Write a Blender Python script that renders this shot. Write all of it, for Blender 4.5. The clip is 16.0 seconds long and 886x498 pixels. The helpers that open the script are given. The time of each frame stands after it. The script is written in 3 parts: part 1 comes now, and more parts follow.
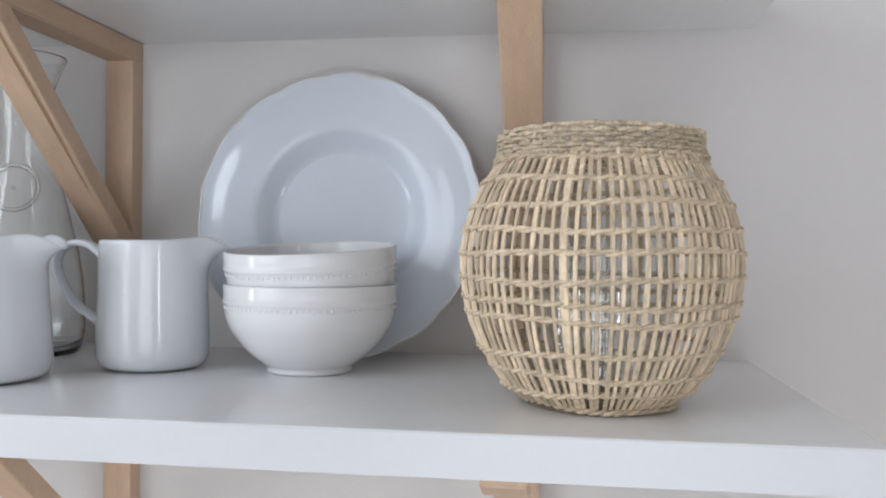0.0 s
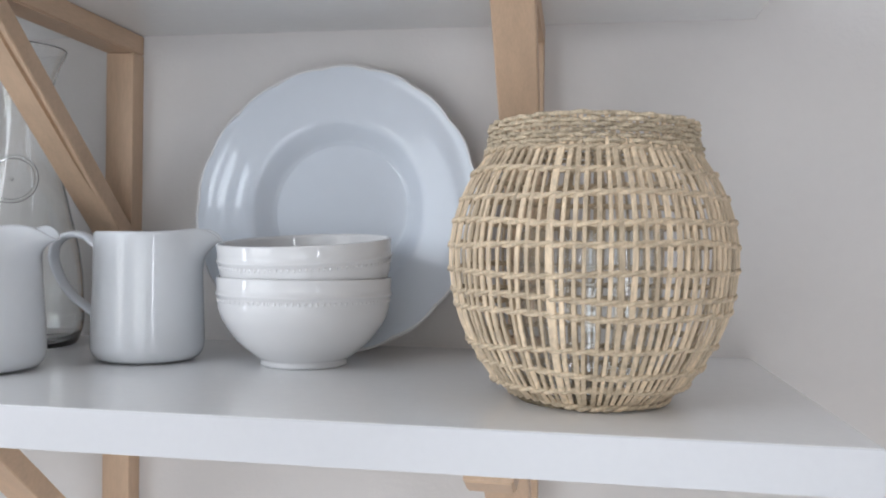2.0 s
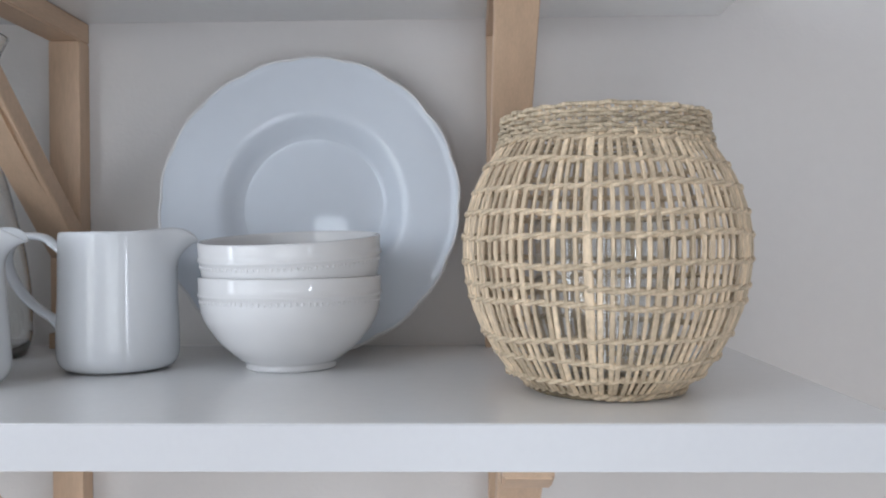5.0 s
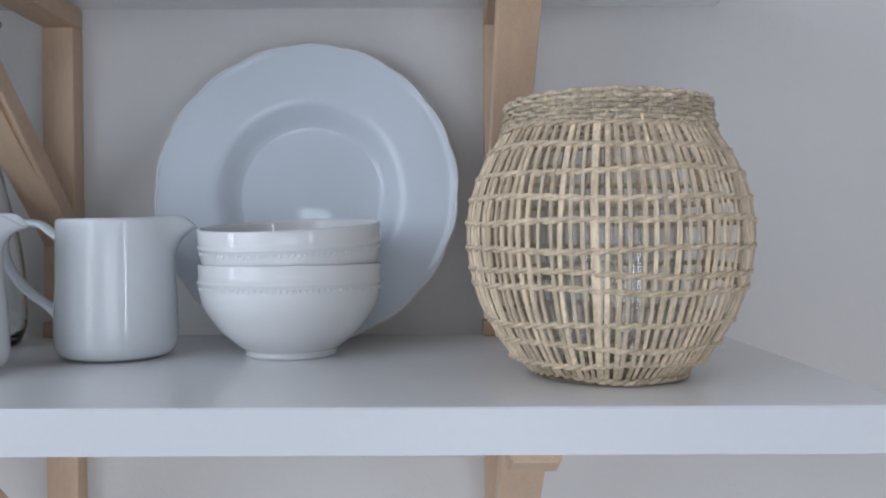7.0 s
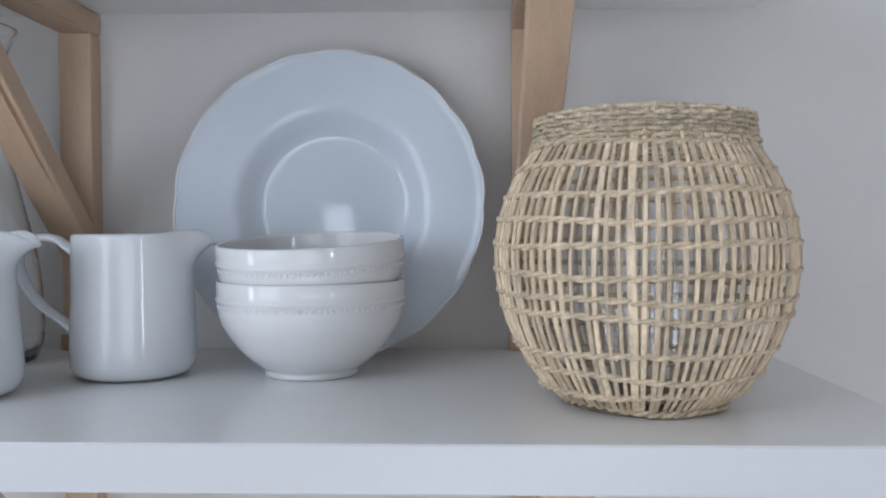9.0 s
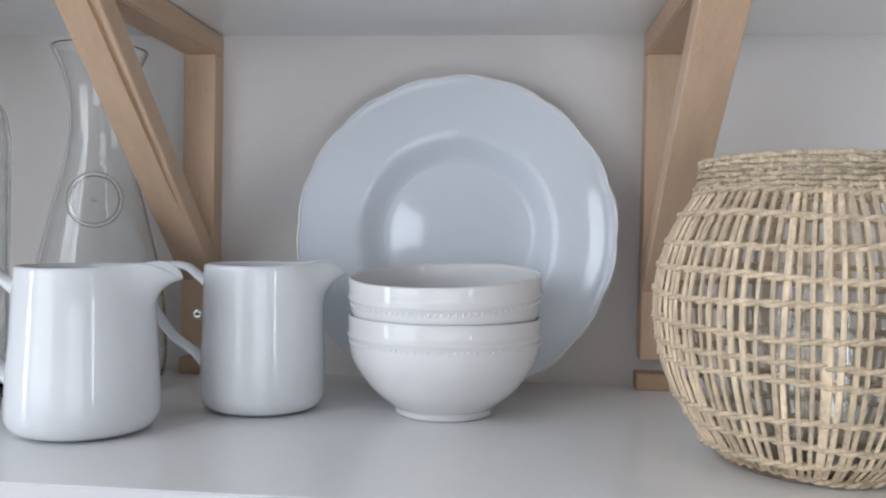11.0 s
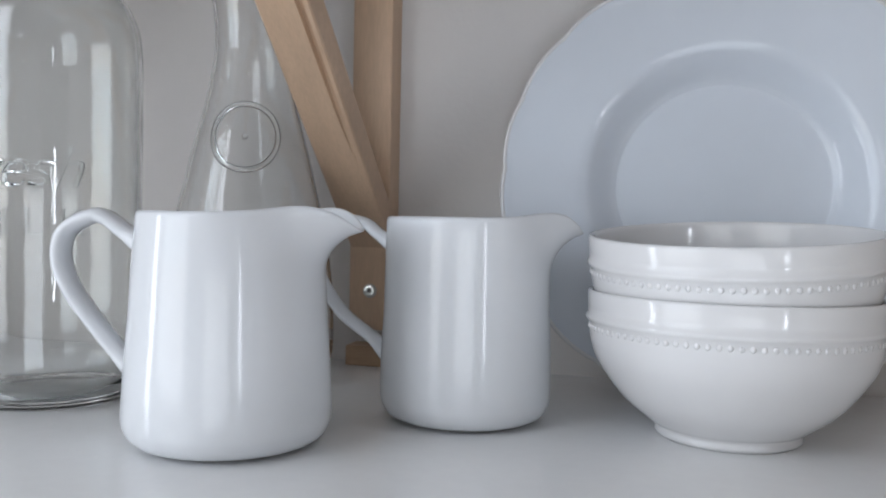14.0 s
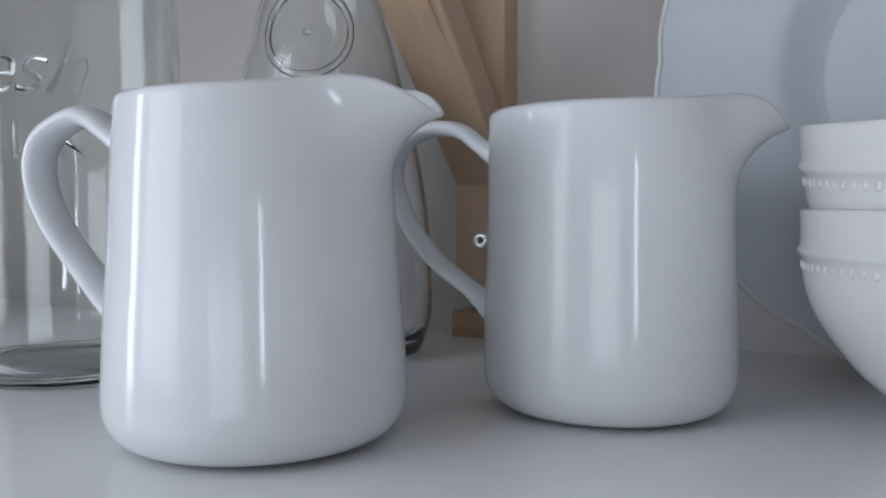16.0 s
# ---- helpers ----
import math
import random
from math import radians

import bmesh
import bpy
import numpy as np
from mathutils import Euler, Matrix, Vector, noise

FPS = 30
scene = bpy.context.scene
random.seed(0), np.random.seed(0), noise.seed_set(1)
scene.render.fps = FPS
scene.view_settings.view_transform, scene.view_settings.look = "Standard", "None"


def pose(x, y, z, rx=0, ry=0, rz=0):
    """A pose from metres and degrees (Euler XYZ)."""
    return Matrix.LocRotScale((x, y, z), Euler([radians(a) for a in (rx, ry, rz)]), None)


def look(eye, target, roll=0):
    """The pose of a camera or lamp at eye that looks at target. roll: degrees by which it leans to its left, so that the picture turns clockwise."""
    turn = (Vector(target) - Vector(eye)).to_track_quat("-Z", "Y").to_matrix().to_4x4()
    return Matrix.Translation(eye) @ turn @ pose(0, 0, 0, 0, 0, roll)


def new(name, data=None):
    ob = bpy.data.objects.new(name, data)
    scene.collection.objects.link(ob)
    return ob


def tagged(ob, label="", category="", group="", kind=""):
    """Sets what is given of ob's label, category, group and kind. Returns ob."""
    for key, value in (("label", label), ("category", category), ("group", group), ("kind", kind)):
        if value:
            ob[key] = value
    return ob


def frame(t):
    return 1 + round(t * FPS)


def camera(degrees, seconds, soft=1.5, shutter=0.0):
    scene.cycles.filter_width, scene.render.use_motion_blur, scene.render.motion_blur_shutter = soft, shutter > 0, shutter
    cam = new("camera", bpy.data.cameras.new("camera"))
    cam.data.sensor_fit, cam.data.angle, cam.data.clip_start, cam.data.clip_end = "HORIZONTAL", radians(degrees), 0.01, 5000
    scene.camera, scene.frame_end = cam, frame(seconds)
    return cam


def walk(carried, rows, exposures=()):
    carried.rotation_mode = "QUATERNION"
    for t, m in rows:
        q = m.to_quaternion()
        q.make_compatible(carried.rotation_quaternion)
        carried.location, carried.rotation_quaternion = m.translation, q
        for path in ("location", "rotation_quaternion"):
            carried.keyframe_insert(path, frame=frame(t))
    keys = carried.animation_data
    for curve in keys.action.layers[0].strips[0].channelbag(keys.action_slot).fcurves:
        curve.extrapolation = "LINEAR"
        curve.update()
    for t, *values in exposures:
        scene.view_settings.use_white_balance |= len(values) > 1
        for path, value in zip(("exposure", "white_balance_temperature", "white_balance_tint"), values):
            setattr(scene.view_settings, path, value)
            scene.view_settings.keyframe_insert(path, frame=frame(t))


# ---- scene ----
cam = camera(56.2, 16.0, soft=2.0)
PATH = [
    (0, (0.04, -0.704, 1.293), (-0.236, 1.277, 1.284), 0.5),
    (0.5, (0.041, -0.706, 1.29), (-0.235, 1.275, 1.291), 0.8),
    (1, (0.039, -0.705, 1.289), (-0.221, 1.278, 1.277), 0.7),
    (1.5, (0.041, -0.7, 1.289), (-0.246, 1.279, 1.272), 0.7),
    (2, (0.057, -0.695, 1.29), (-0.267, 1.279, 1.275), 0.8),
    (2.5, (0.067, -0.696, 1.29), (-0.294, 1.271, 1.273), 0.7),
    (3, (0.066, -0.702, 1.289), (-0.328, 1.259, 1.265), 1.0),
    (3.5, (0.047, -0.699, 1.288), (-0.273, 1.275, 1.268), 0.9),
    (4, (0.016, -0.692, 1.288), (-0.195, 1.297, 1.276), 0.7),
    (4.2, (0.005, -0.693, 1.29), (-0.125, 1.303, 1.274), 0.4),
    (6.5, (-0.028, -0.686, 1.279), (-0.045, 1.314, 1.26), -0.5),
    (7, (-0.031, -0.692, 1.282), (-0.038, 1.308, 1.252), -0.3),
    (7.5, (-0.031, -0.69, 1.279), (-0.059, 1.31, 1.267), -0.3),
    (8, (-0.032, -0.684, 1.276), (-0.073, 1.316, 1.249), -0.4),
    (8.2, (-0.031, -0.679, 1.279), (-0.071, 1.32, 1.23), -0.6),
    (10.3, (-0.063, -0.659, 1.319), (-0.176, 1.337, 1.263), 0.6),
    (10.5, (-0.076, -0.655, 1.319), (-0.195, 1.341, 1.274), 0.3),
    (10.7, (-0.085, -0.656, 1.316), (-0.238, 1.337, 1.268), 0.5),
    (11, (-0.089, -0.653, 1.32), (-0.28, 1.338, 1.271), 1.1),
    (11.5, (-0.101, -0.639, 1.324), (-0.296, 1.351, 1.278), 1.0),
    (12, (-0.101, -0.634, 1.323), (-0.326, 1.353, 1.274), 1.2),
    (12.5, (-0.111, -0.635, 1.315), (-0.358, 1.349, 1.268), 0.8),
    (13, (-0.151, -0.619, 1.3), (-0.313, 1.373, 1.24), -0.5),
    (13.2, (-0.168, -0.611, 1.296), (-0.351, 1.379, 1.221), -0.8),
    (13.5, (-0.178, -0.581, 1.296), (-0.448, 1.399, 1.196), -0.5),
    (14, (-0.165, -0.504, 1.294), (-0.691, 1.424, 1.222), 1.2),
    (14.2, (-0.164, -0.476, 1.292), (-0.793, 1.421, 1.213), 1.2),
    (14.5, (-0.165, -0.452, 1.286), (-0.948, 1.386, 1.208), 0.9),
    (15, (-0.172, -0.416, 1.265), (-1.069, 1.369, 1.169), 0.6),
    (15.3, (-0.177, -0.401, 1.264), (-1.085, 1.378, 1.140), 0.0),
    (15.5, (-0.176, -0.396, 1.262), (-1.112, 1.366, 1.142), 0.0),
    (16, (-0.192, -0.389, 1.266), (-1.035, 1.421, 1.159), -0.2),
]
walk(cam, [(t, look(eye, target, roll)) for t, eye, target, roll in PATH], [(0.0, 0.05, 6450, 10), (4.2, 0.03, 6450, 10), (6.5, -0.28, 5970, 9), (8.2, -0.28, 5950, 9), (10.3, 0.0, 6350, 10), (13.0, 0.0, 6430, 10), (14.5, -0.10, 6380, 10), (16.0, -0.30, 6200, 10)])

# ---- world, light, room light ----
world = bpy.data.worlds.new("sky")
scene.world = world
world.use_nodes = True
_nt = world.node_tree
_bg = _nt.nodes["Background"]
_sky = _nt.nodes.new("ShaderNodeTexSky")
_sky.sky_type = "NISHITA"
_sky.sun_disc = False
_sky.sun_elevation = radians(38)
_sky.sun_rotation = radians(200)
_nt.links.new(_sky.outputs[0], _bg.inputs[0])
_bg.inputs[1].default_value = 0.1


def window_light(name, place, size, watts, colour):
    """Daylight in a window's opening: an area lamp of the opening's size. place: its pose, -Z into the room."""
    lamp = bpy.data.lights.new(name, "AREA")
    lamp.shape, lamp.size, lamp.size_y = "RECTANGLE", size[0], size[1]
    lamp.energy, lamp.color = watts, colour
    ob = new(name, lamp)
    ob.matrix_world = place
    return ob


ROOM_X0, ROOM_X1, ROOM_Y0, ROOM_Y1, ROOM_H = -2.6, 2.0, -1.75, 0.0, 2.7
DAY = (0.84, 0.908, 1.0)
window_light("daylight_left", look((ROOM_X0 - 0.06, -1.33, 1.45), (0, -1.33, 1.45)), (0.34, 1.7), 18.5, DAY)
window_light("daylight_back", look((-1.70, ROOM_Y0 - 0.06, 1.77), (-1.70, 0, 1.77)), (1.6, 1.66), 30, DAY)
# added fill lamp: brightens the middle wall and the upper shelf's underside
window_light("fill_low", look((0.085, ROOM_Y0 - 0.06, 0.825), (0.085, 0, 0.825)), (0.73, 1.05), 8.6, DAY)
window_light("daylight_high", look((-0.43, ROOM_Y0 - 0.06, 1.80), (-0.43, 0, 1.80)), (0.09, 0.10), 0.24, DAY)
window_light("daylight_side", look((0.98, ROOM_Y0 - 0.004, 1.26), (0.98, 0, 1.26)), (0.11, 0.42), 3.0, DAY)


# ---- materials ----
def material(name, base, rough=0.5, metal=0.0, vary=0.06, scale=12.0, fine=180.0, bump=0.0, bump_scale=120.0, spec=0.5,
             stretch=(1, 1, 1), coat=0.0, dark=None, random_tint=0.0):
    """A procedural surface: two scales of noise in the base colour, noise in the roughness, fine relief."""
    mat = bpy.data.materials.new(name)
    mat.use_nodes = True
    nt = mat.node_tree
    b = nt.nodes["Principled BSDF"]
    tex = nt.nodes.new("ShaderNodeTexCoord")
    mp = nt.nodes.new("ShaderNodeMapping")
    mp.inputs["Scale"].default_value = stretch
    nt.links.new(tex.outputs["Object"], mp.inputs[0])

    def noise_node(s, detail=3.0):
        n = nt.nodes.new("ShaderNodeTexNoise")
        n.inputs["Scale"].default_value, n.inputs["Detail"].default_value = s, detail
        nt.links.new(mp.outputs[0], n.inputs["Vector"])
        return n

    large, small = noise_node(scale), noise_node(fine, 4.0)
    add = nt.nodes.new("ShaderNodeMath")
    add.operation = "ADD"
    nt.links.new(large.outputs["Fac"], add.inputs[0])
    nt.links.new(small.outputs["Fac"], add.inputs[1])
    ramp = nt.nodes.new("ShaderNodeMapRange")
    ramp.inputs["From Min"].default_value, ramp.inputs["From Max"].default_value = 0.6, 1.4
    nt.links.new(add.outputs[0], ramp.inputs["Value"])
    mix = nt.nodes.new("ShaderNodeMix")
    mix.data_type = "RGBA"
    lo = dark or tuple(c * (1 - 2 * vary) for c in base)
    hi = tuple(min(1.0, c * (1 + vary)) for c in base)
    mix.inputs["A"].default_value, mix.inputs["B"].default_value = (*lo, 1), (*hi, 1)
    nt.links.new(ramp.outputs[0], mix.inputs["Factor"])
    colour = mix.outputs["Result"]
    if random_tint:
        info = nt.nodes.new("ShaderNodeObjectInfo")
        hsv = nt.nodes.new("ShaderNodeHueSaturation")
        val = nt.nodes.new("ShaderNodeMapRange")
        val.inputs["To Min"].default_value, val.inputs["To Max"].default_value = 1 - random_tint, 1 + random_tint
        nt.links.new(info.outputs["Random"], val.inputs["Value"])
        nt.links.new(val.outputs[0], hsv.inputs["Value"])
        nt.links.new(colour, hsv.inputs["Color"])
        colour = hsv.outputs[0]
    nt.links.new(colour, b.inputs["Base Color"])
    rr = nt.nodes.new("ShaderNodeMapRange")
    rr.inputs["To Min"].default_value, rr.inputs["To Max"].default_value = rough * 0.85, min(1.0, rough * 1.15)
    nt.links.new(large.outputs["Fac"], rr.inputs["Value"])
    nt.links.new(rr.outputs[0], b.inputs["Roughness"])
    b.inputs["Metallic"].default_value = metal
    b.inputs["Specular IOR Level"].default_value = spec
    b.inputs["Coat Weight"].default_value = coat
    b.inputs["Coat Roughness"].default_value = 0.06
    if bump:
        bn = nt.nodes.new("ShaderNodeBump")
        bt = noise_node(bump_scale, 3.0)
        bn.inputs["Strength"].default_value, bn.inputs["Distance"].default_value = bump, 0.002
        nt.links.new(bt.outputs["Fac"], bn.inputs["Height"])
        nt.links.new(bn.outputs[0], b.inputs["Normal"])
    return mat


def glass_material(name, tint, ripple=0.05):
    mat = bpy.data.materials.new(name)
    mat.use_nodes = True
    nt = mat.node_tree
    b = nt.nodes["Principled BSDF"]
    b.inputs["Base Color"].default_value = (*tint, 1)
    b.inputs["Roughness"].default_value = 0.02
    b.inputs["IOR"].default_value = 1.5
    b.inputs["Transmission Weight"].default_value = 1.0
    n = nt.nodes.new("ShaderNodeTexNoise")
    tex = nt.nodes.new("ShaderNodeTexCoord")
    n.inputs["Scale"].default_value = 45
    bn = nt.nodes.new("ShaderNodeBump")
    bn.inputs["Strength"].default_value, bn.inputs["Distance"].default_value = ripple, 0.002
    nt.links.new(tex.outputs["Object"], n.inputs["Vector"])
    nt.links.new(n.outputs["Fac"], bn.inputs["Height"])
    nt.links.new(bn.outputs[0], b.inputs["Normal"])
    return mat


WALL = material("wall_paint", (0.69, 0.66, 0.64), 0.85, vary=0.012, scale=3, fine=90, bump=0.12, bump_scale=260)
CEILING = material("ceiling_paint", (0.82, 0.82, 0.81), 0.9, vary=0.01, scale=2, fine=60)
# floor is out of view; paled to reflect fill light up at the shelves
FLOOR = material("floor_wood", (0.52, 0.45, 0.38), 0.45, vary=0.15, scale=3, fine=40, stretch=(1, 8, 1))
SHELF = material("white_lacquer", (0.87, 0.87, 0.87), 0.20, vary=0.014, scale=6, fine=140, bump=0.03, bump_scale=70)
# front edge: shade in the colour, darker than the board to offset frontal light
SHELF_EDGE = material("white_edge_shaded", (0.64, 0.64, 0.655), 0.35, vary=0.014, scale=9, fine=200, bump=0.04, bump_scale=90)
BIRCH = material("birch_wood", (0.61, 0.43, 0.292), 0.5, vary=0.07, scale=14, fine=120, stretch=(9, 9, 1.0), bump=0.10, bump_scale=120)
BIRCH_ARM = material("birch_wood_lengthwise", (0.61, 0.43, 0.292), 0.5, vary=0.07, scale=14, fine=120, stretch=(9, 1.0, 9), bump=0.10, bump_scale=120)
BLOCK = material("stained_birch", (0.50, 0.34, 0.22), 0.55, vary=0.08, scale=20, fine=140, stretch=(1, 9, 9))
STEEL = material("zinc_steel", (0.62, 0.62, 0.60), 0.35, metal=1.0, vary=0.05, scale=60, fine=400)
DARK = material("screw_recess_shade", (0.16, 0.155, 0.15), 0.6)
PLATE = material("blue_white_porcelain", (0.625, 0.665, 0.72), 0.04, spec=0.36, vary=0.012, scale=9, fine=60, bump=0.012, bump_scale=24)
BOWL = material("white_porcelain", (0.69, 0.685, 0.685), 0.08, spec=0.36, vary=0.01, scale=9, fine=80, bump=0.012, bump_scale=30)
PITCHER = material("cool_white_stoneware", (0.685, 0.70, 0.72), 0.095, spec=0.34, vary=0.014, scale=9, fine=80, bump=0.035, bump_scale=22)
FOOT = material("unglazed_foot", (0.30, 0.29, 0.28), 0.8, vary=0.1, scale=60, fine=300)
STRAW = material("seagrass_straw", (0.69, 0.545, 0.378), 0.62, vary=0.24, scale=110, fine=520, stretch=(1, 1, 0.25), bump=0.25, bump_scale=600, random_tint=0.24)
STRAW_WEFT = material("seagrass_strand", (0.64, 0.51, 0.355), 0.62, vary=0.22, scale=130, fine=600, bump=0.3, bump_scale=700, random_tint=0.12)
STRAW_BASE = material("brown_straw_base", (0.23, 0.175, 0.105), 0.7, vary=0.3, scale=120, fine=500, bump=0.3, bump_scale=500)
STRAW_RIM = material("seagrass_rim", (0.54, 0.44, 0.31), 0.65, vary=0.28, scale=150, fine=600, bump=0.3, bump_scale=700, random_tint=0.14)
THIN_GLASS = bpy.data.materials.new("thin_clear_glass")
THIN_GLASS.use_nodes = True
_t = THIN_GLASS.node_tree
_t.nodes.remove(_t.nodes["Principled BSDF"])
_tr, _gl, _mx, _fr = (_t.nodes.new(k) for k in ("ShaderNodeBsdfTransparent", "ShaderNodeBsdfGlossy", "ShaderNodeMixShader", "ShaderNodeLayerWeight"))
_tr.inputs[0].default_value = (0.985, 0.99, 0.987, 1)
_gl.inputs["Roughness"].default_value = 0.03
_fr.inputs[0].default_value = 0.5
_pw, _ml = _t.nodes.new("ShaderNodeMath"), _t.nodes.new("ShaderNodeMath")
_pw.operation, _pw.inputs[1].default_value = "POWER", 4.0
_ml.operation, _ml.inputs[1].default_value, _ml.inputs[2].default_value = "MULTIPLY_ADD", 0.6, 0.07
_t.links.new(_fr.outputs["Facing"], _pw.inputs[0])
_t.links.new(_pw.outputs[0], _ml.inputs[0])
_t.links.new(_ml.outputs[0], _mx.inputs[0])
_t.links.new(_tr.outputs[0], _mx.inputs[1])
_t.links.new(_gl.outputs[0], _mx.inputs[2])
_t.links.new(_mx.outputs[0], _t.nodes["Material Output"].inputs[0])
GLASS = glass_material("clear_glass", (0.98, 0.986, 0.983))
GLASS_GREEN = glass_material("greenish_glass", (0.945, 0.96, 0.953), 0.12)
WHITE_TRIM = material("window_trim", (0.8, 0.8, 0.8), 0.4, vary=0.01)


# ---- mesh helpers ----
def part(name, bm, mat, parent=None, label="", smooth=True):
    """One mesh object from a bmesh, under a thing or a part."""
    bmesh.ops.recalc_face_normals(bm, faces=bm.faces)
    me = bpy.data.meshes.new(name)
    bm.to_mesh(me)
    bm.free()
    me.materials.append(mat)
    for p in me.polygons:
        p.use_smooth = smooth
    ob = new(name, me)
    if parent:
        ob.parent = parent
    return tagged(ob, label) if label else ob


def thing(name, at, label, category, group="", turn=0.0):
    ob = new(name)
    ob.matrix_world = pose(*at, 0, 0, turn)
    return tagged(ob, label, category, group)


def box(x0, x1, y0, y1, z0, z1, bevel=0.0, bm=None, segments=2):
    bm = bm or bmesh.new()
    made = bmesh.ops.create_cube(bm, size=1.0)["verts"]
    for v in made:
        v.co = Vector(((x0 + x1) / 2 + v.co.x * (x1 - x0), (y0 + y1) / 2 + v.co.y * (y1 - y0), (z0 + z1) / 2 + v.co.z * (z1 - z0)))
    if bevel:
        edges = {e for v in made for e in v.link_edges}
        bmesh.ops.bevel(bm, geom=list(edges), offset=bevel, segments=segments, affect="EDGES", profile=0.6)
    return bm


def lathe(profile, n=96, radius=None, bm=None):
    """Turn a closed or open list of (r, z) round the z axis. radius(r, z, a): an own change of the radius."""
    bm = bm or bmesh.new()
    rings = []
    for r, z in profile:
        if r < 1e-6:
            rings.append([bm.verts.new((0, 0, z))])
            continue
        ring = []
        for k in range(n):
            a = 2 * math.pi * k / n
            rr, zz = radius(r, z, a) if radius else (r, z)
            ring.append(bm.verts.new((rr * math.cos(a), rr * math.sin(a), zz)))
        rings.append(ring)
    for a, b in zip(rings, rings[1:]):
        for k in range(n):
            j = (k + 1) % n
            if len(a) == 1 and len(b) == 1:
                continue
            if len(a) == 1:
                bm.faces.new((a[0], b[k], b[j]))
            elif len(b) == 1:
                bm.faces.new((a[k], b[0], a[j]))
            else:
                bm.faces.new((a[k], b[k], b[j], a[j]))
    return bm


def smooth_line(points, n=6):
    """Catmull-Rom through (r, z) points."""
    p = [np.array(q, float) for q in points]
    p = [2 * p[0] - p[1]] + p + [2 * p[-1] - p[-2]]
    out = []
    for i in range(1, len(p) - 2):
        for k in range(n):
            t = k / n
            a, b, c, d = p[i - 1], p[i], p[i + 1], p[i + 2]
            out.append(tuple(0.5 * (2 * b + (c - a) * t + (2 * a - 5 * b + 4 * c - d) * t * t + (3 * b - a - 3 * c + d) * t ** 3)))
    out.append(tuple(p[-2]))
    return out


def sweep(path, section, bm=None, closed=False, up=Vector((0, 0, 1)), caps=True):
    """A section (list of (side, up) offsets, or a function of the step) along a path of points."""
    bm = bm or bmesh.new()
    n = len(path)
    rings = []
    for i, p in enumerate(path):
        a, b = path[(i - 1) % n if closed else max(i - 1, 0)], path[(i + 1) % n if closed else min(i + 1, n - 1)]
        d = (Vector(b) - Vector(a)).normalized()
        side = d.cross(up)
        side = side.normalized() if side.length > 1e-6 else Vector((1, 0, 0))
        over = side.cross(d).normalized()
        s = section(i / max(n - 1, 1)) if callable(section) else section
        rings.append([bm.verts.new(Vector(p) + side * u + over * w) for u, w in s])
    m = len(rings[0])
    for i in range(n if closed else n - 1):
        a, b = rings[i], rings[(i + 1) % n]
        for k in range(m):
            bm.faces.new((a[k], a[(k + 1) % m], b[(k + 1) % m], b[k]))
    if caps and not closed:
        bm.faces.new(rings[0])
        bm.faces.new(rings[-1][::-1])
    return bm


def oval(w, h, n=8):
    return [(w * math.cos(2 * math.pi * k / n), h * math.sin(2 * math.pi * k / n)) for k in range(n)]


# ---- the room ----
def wall_with_openings(name, length, holes, place, mat, thick=0.12):
    """A wall of ROOM_H with rectangular openings (u0, u1, z0, z1), built of solid pieces between them."""
    bm = bmesh.new()
    us = sorted({0.0, length, *[h[0] for h in holes], *[h[1] for h in holes]})
    for u0, u1 in zip(us, us[1:]):
        inside = [h for h in holes if h[0] < (u0 + u1) / 2 < h[1]]
        spans = [(0, ROOM_H)] if not inside else [(0, inside[0][2]), (inside[0][3], ROOM_H)]
        for z0, z1 in spans:
            box(u0, u1, 0, thick, z0, z1, bm=bm)
    ob = part(name, bm, mat, smooth=False)
    ob.matrix_world = place
    return tagged(ob, kind="structure", category="wall", label="plain painted wall")


def window(name, place, w, h):
    """A white casement with a cross of bars, in an opening of that size; origin at its lower left corner."""
    root = new(name)
    root.matrix_world = place
    tagged(root, "white window with glazing bars, out of view", "window", kind="structure")
    f = 0.05 if w > 1 else 0.008
    bm = box(0, f, 0, 0.06, 0, h, 0.003)
    box(w - f, w, 0, 0.06, 0, h, 0.003, bm)
    box(f, w - f, 0, 0.06, 0, f, 0.003, bm)
    box(f, w - f, 0, 0.06, h - f, h, 0.003, bm)
    part("window_frame", bm, WHITE_TRIM, root, smooth=False)
    part("glazing_bar", box(f, w - f, 0.012, 0.048, h / 2 - 0.012, h / 2 + 0.012, 0.003), WHITE_TRIM, root, smooth=False)


LEN_X, LEN_Y = ROOM_X1 - ROOM_X0, ROOM_Y1 - ROOM_Y0
bm = box(ROOM_X0 - 0.12, ROOM_X1 + 0.12, 0.0, 0.12, 0, ROOM_H)
tagged(part("wall_north", bm, WALL, smooth=False), "pale warm grey painted wall behind the shelves", "wall", kind="structure")
wall_with_openings("wall_south", LEN_X, [(ROOM_X1 - 1.04, ROOM_X1 - 0.92, 1.04, 1.48), (ROOM_X1 - 0.45, ROOM_X1 + 0.28, 0.3, 1.35),
                                        (ROOM_X1 + 0.37, ROOM_X1 + 0.49, 1.725, 1.875), (ROOM_X1 + 0.90, ROOM_X1 + 2.5, 0.94, 2.60)],
                   pose(ROOM_X1, ROOM_Y0, 0, 0, 0, 180), WALL)
wall_with_openings("wall_west", LEN_Y, [(0.23, 0.61, 0.6, 2.3)], pose(ROOM_X0, ROOM_Y0, 0, 0, 0, 90), WALL)
tagged(part("wall_east", box(ROOM_X1, ROOM_X1 + 0.12, ROOM_Y0, ROOM_Y1, 0, ROOM_H), WALL, smooth=False), "plain painted wall", "wall", kind="structure")
